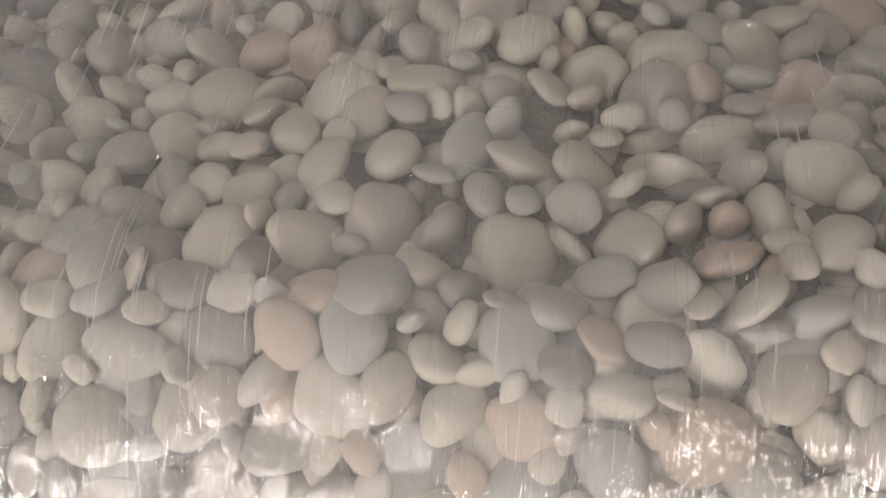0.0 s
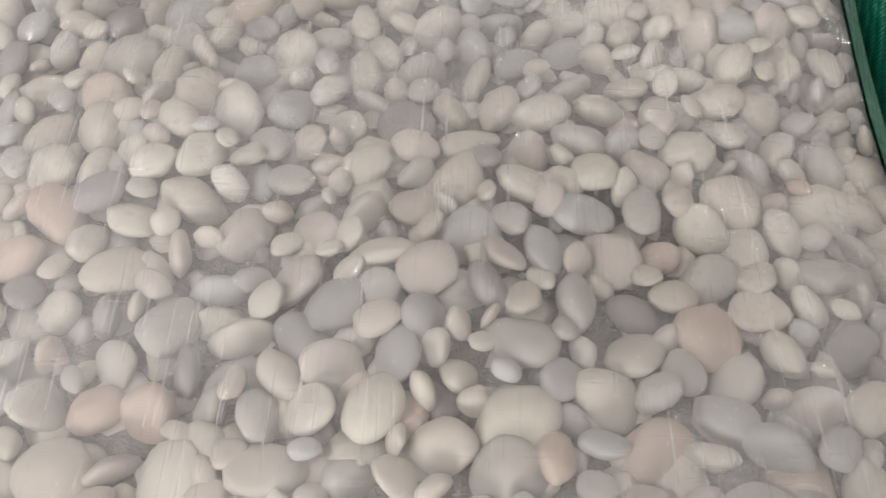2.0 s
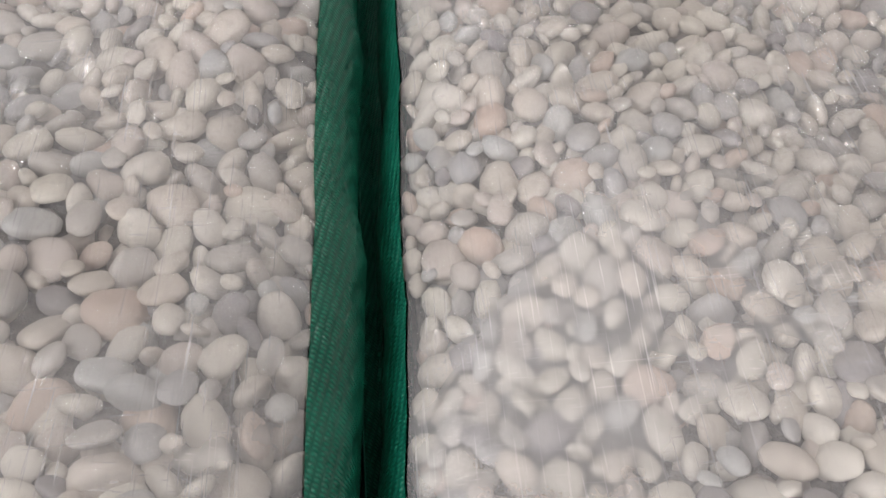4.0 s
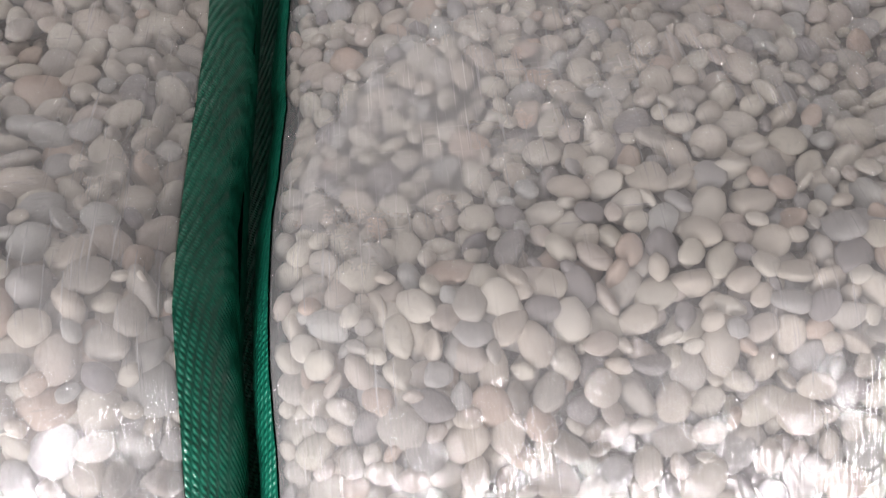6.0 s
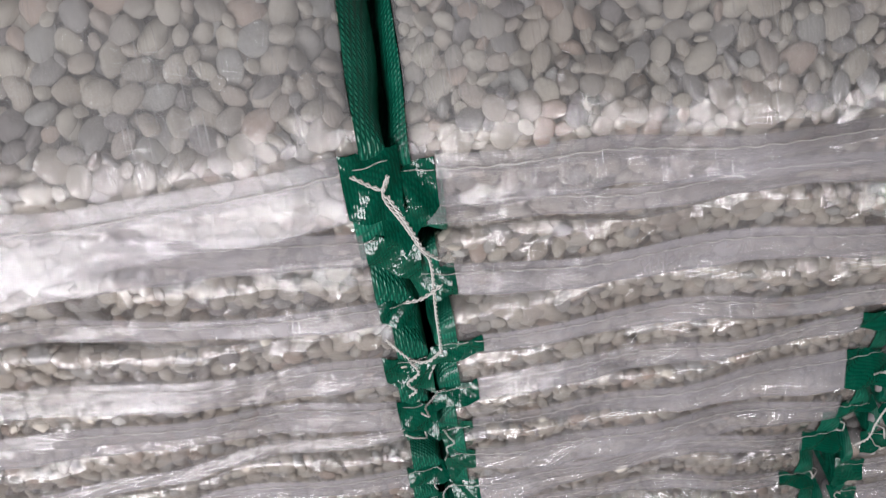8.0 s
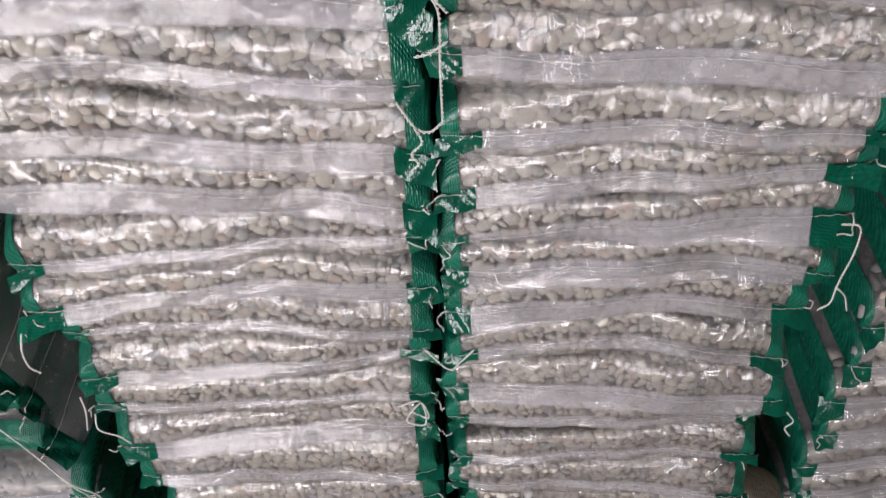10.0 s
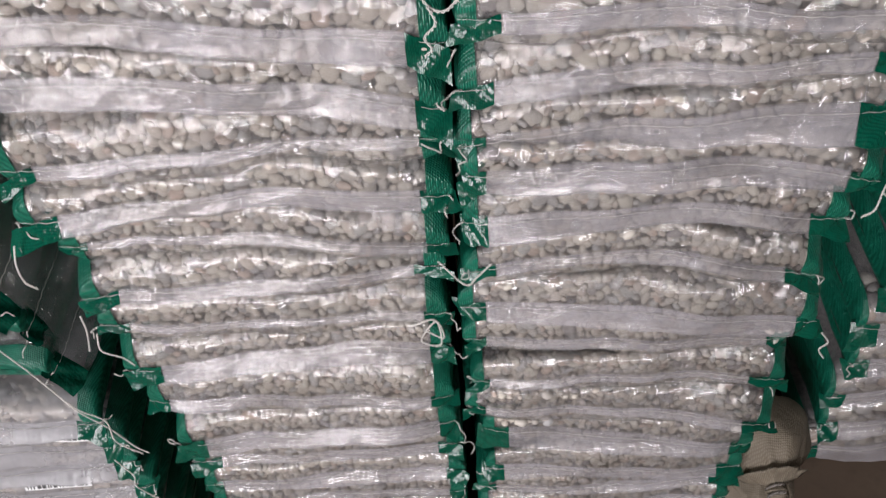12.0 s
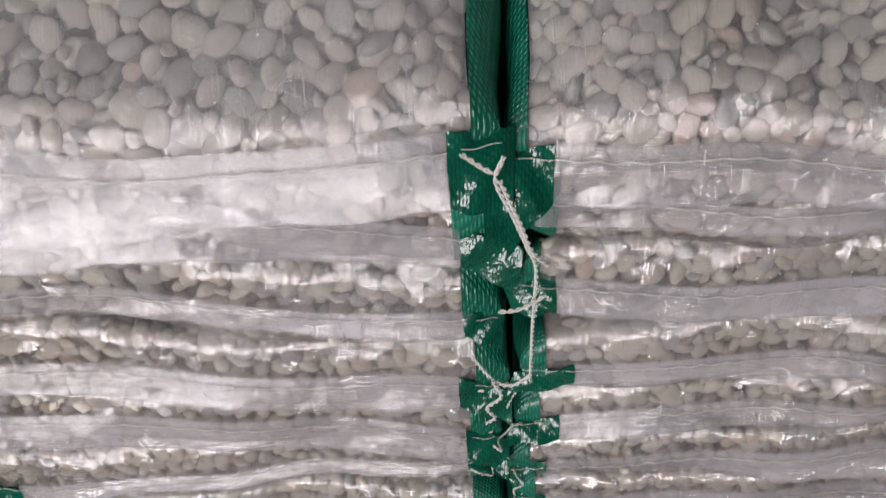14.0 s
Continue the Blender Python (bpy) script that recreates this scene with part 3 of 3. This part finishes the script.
for k in range(8):
    z = 0.041 + 0.073 * k
    s_, body_, _ = sack(PALE, "sacks of the low stack", -0.80, -0.330 - 0.010 * (k % 2), (z, z + 0.003, z - 0.004), 0.028 + 0.004 * (k % 3), 0.030, 0.6, 0.6,
                        seed=100 + k, film=WHITE_FILM, singles=0)
    if k in (4, 6):
        mid = 0.42 if k == 6 else 0.20
        label = skin(s_, "label", np.linspace(mid - 0.02, mid + 0.42, 12), np.linspace(0.06, 0.42, 12), PAPER, body_, "white printed label", 0.002)
        u = mid
        while u < mid + 0.38:
            w = float(s_.rng.choice([0.008, 0.014, 0.024]))
            skin(s_, "ink_bar", np.linspace(u, u + w, 2), np.linspace(0.09, 0.38, 10), INK, label, "", 0.003)
            u += w + float(s_.rng.choice([0.007, 0.012, 0.018]))
# crosswise sacks on top of the low stack, hems hanging over the gap
for k in range(5):
    z = 0.65 + 0.075 * k
    _, body_, _ = sack("clear plastic sack lying crosswise with hanging hem", "crosswise sacks", 0.06 + 0.02 * (k % 2), 0.50, (z - 0.012, z, z), 0.37 + 0.012 * k, 0.06, 0.22, 0.45,
                       seed=120 + k, singles=0, pebbles=k == 4, half=0.036)
    body_.matrix_world = pose(0, 0, 0, 0, 0, 90)
BIG = "clear plastic sack of large white pebbles with green edges"
for k in range(9):
    z = 0.056 + 0.105 * k
    sack(BIG, "sacks of the side stack", 0.745 + 0.007 * (8 - k) + 0.012 * (k % 2), 1.15, (z - 0.006, z + 0.003, z - 0.004), 0.165 - 0.002 * k, 0.030, 0.5, 0.5, half=0.054,
         seed=140 + k, singles=0, edge=(0.010, 0.022), tails=(k % 2, 0), scale=1.9)


# ---- tied tan sack between the stacks ----
def tied_sack(base, height, radius, tilt):
    ob = tagged(new("tied_sack"), "slumped tan woven sack with a tied neck", "sack", "tied sacks")
    turn = Matrix.Rotation(radians(tilt), 3, "X")
    rows, cols = 36, 72

    def place(x, y, z):
        p = turn @ Vector((x, y, z)) + Vector(base)
        return (p.x, p.y, max(p.z, 0.003))

    pts = []
    for i in range(rows + 1):
        t = i / rows
        if t < 0.70:
            r, z = radius * (0.35 + 0.72 * math.sin(math.pi * min(1, 0.12 + t / 0.80)) ** 0.55), height * 0.80 * (t / 0.70)
        elif t < 0.9:
            f = (t - 0.70) / 0.20
            r, z = radius * (0.70 * (1 - f) ** 1.2 + 0.16), height * (0.80 + 0.12 * f)
        else:
            f = (t - 0.9) / 0.1
            r, z = radius * (0.16 + 0.10 * f), height * (0.92 + 0.08 * f)
        for j in range(cols):
            a = 2 * math.pi * j / cols
            fold = min(1, max(0, (t - 0.35) / 0.4)) * (1 - 0.75 * max(0, (t - 0.85) / 0.15))
            rr = r * (1 + fold * (0.05 * math.sin(9 * a + 1.3 + 3 * t) + 0.04 * math.sin(14 * a + 2 - 2 * t)) + 0.06 * math.sin(3 * a + 6 * t) + 0.04 * math.sin(5 * a - 9 * t))
            pts.append(place(rr * math.cos(a), rr * math.sin(a), z))
    faces = [(i * cols + j, i * cols + (j + 1) % cols, (i + 1) * cols + (j + 1) % cols, (i + 1) * cols + j) for i in range(rows) for j in range(cols)]
    faces.append(tuple(range(cols))[::-1])
    faces.append(tuple(rows * cols + j for j in range(cols)))
    mesh_object("body", pts, faces, TAN, ob)
    ring = [place(0.21 * radius * math.cos(a), 0.21 * radius * math.sin(a), height * 0.915 + 0.002 * a) for a in np.linspace(0, 4 * math.pi, 48)]
    v, f = tube_data(ring, 0.0025, 6)
    mesh_object("tie", v, f, CORE, ob, "dark tie cord")


tied_sack((0.672, 0.105, 0.003), 0.18, 0.072, 8)
tied_sack((0.672, 0.165, 0.235), 0.15, 0.070, 100)


# ---- loose sewing threads ----
def loose_thread(points, label="loose twisted white sewing thread hanging from a sack corner"):
    ob = tagged(new("sewing_thread"), label, "thread", "loose threads")
    string("strand", points, 0.00062, ob, 0.0045)


loose_thread([(0.148, -0.002, 1.389), (0.163, -0.006, 1.380), (0.168, -0.008, 1.391), (0.164, -0.010, 1.378), (0.172, -0.012, 1.357), (0.180, -0.014, 1.334), (0.185, -0.012, 1.315), (0.184, -0.014, 1.272), (0.184, -0.012, 1.217)])
loose_thread([(0.184, -0.012, 1.219), (0.173, -0.012, 1.209), (0.161, -0.010, 1.213), (0.147, -0.006, 1.236)])
loose_thread([(0.166, -0.010, 1.378), (0.176, -0.014, 1.352), (0.182, -0.016, 1.334), (0.191, -0.014, 1.320)])
loose_thread([(0.165, -0.014, 1.284), (0.176, -0.016, 1.288), (0.190, -0.014, 1.296)])
loose_thread([(0.161, -0.012, 1.214), (0.166, -0.014, 1.200), (0.157, -0.014, 1.188), (0.162, -0.015, 1.178), (0.156, -0.014, 1.170)])
loose_thread([(0.558, -0.004, 1.062), (0.576, -0.006, 1.058), (0.580, -0.008, 1.026), (0.577, -0.010, 0.990), (0.577, -0.010, 0.971), (0.576, -0.012, 0.951), (0.566, -0.012, 0.941)])
loose_thread([(0.576, -0.010, 0.975), (0.593, -0.006, 0.954), (0.604, -0.004, 0.927)])
loose_thread([(0.591, -0.006, 0.728), (0.603, -0.008, 0.709), (0.595, -0.010, 0.697), (0.606, -0.010, 0.677)])
loose_thread([(-0.365, -0.004, 0.815), (-0.345, -0.006, 0.753), (-0.331, -0.008, 0.700), (-0.318, -0.010, 0.651), (-0.296, -0.008, 0.597), (-0.283, -0.006, 0.543), (-0.270, -0.006, 0.521)])
loose_thread([(-0.338, -0.008, 0.735), (-0.316, -0.012, 0.662), (-0.293, -0.010, 0.622), (-0.299, -0.010, 0.566), (-0.277, -0.008, 0.523)])
loose_thread([(-0.264, 0.0, 0.961), (-0.272, -0.004, 0.935), (-0.273, -0.006, 0.911), (-0.265, -0.006, 0.899)])
loose_thread([(-0.245, 0.0, 0.839), (-0.246, -0.004, 0.815), (-0.257, -0.004, 0.776)])
loose_thread([(-0.240, 0.0, 0.803), (-0.244, -0.004, 0.775), (-0.224, -0.006, 0.761), (-0.215, -0.006, 0.743)])
loose_thread([(-0.329, 0.0, 0.494), (-0.316, -0.004, 0.448), (-0.322, -0.006, 0.420), (-0.309, -0.006, 0.380)])
loose_thread([(0.151, -0.004, 0.902), (0.177, -0.010, 0.868), (0.190, -0.010, 0.880), (0.205, -0.008, 0.898)])
loose_thread([(0.114, -0.006, 0.791), (0.142, -0.012, 0.808), (0.146, -0.014, 0.762), (0.124, -0.014, 0.772), (0.143, -0.016, 0.812), (0.150, -0.014, 0.775), (0.128, -0.012, 0.790)], "tangled white sewing thread between the two stacks")
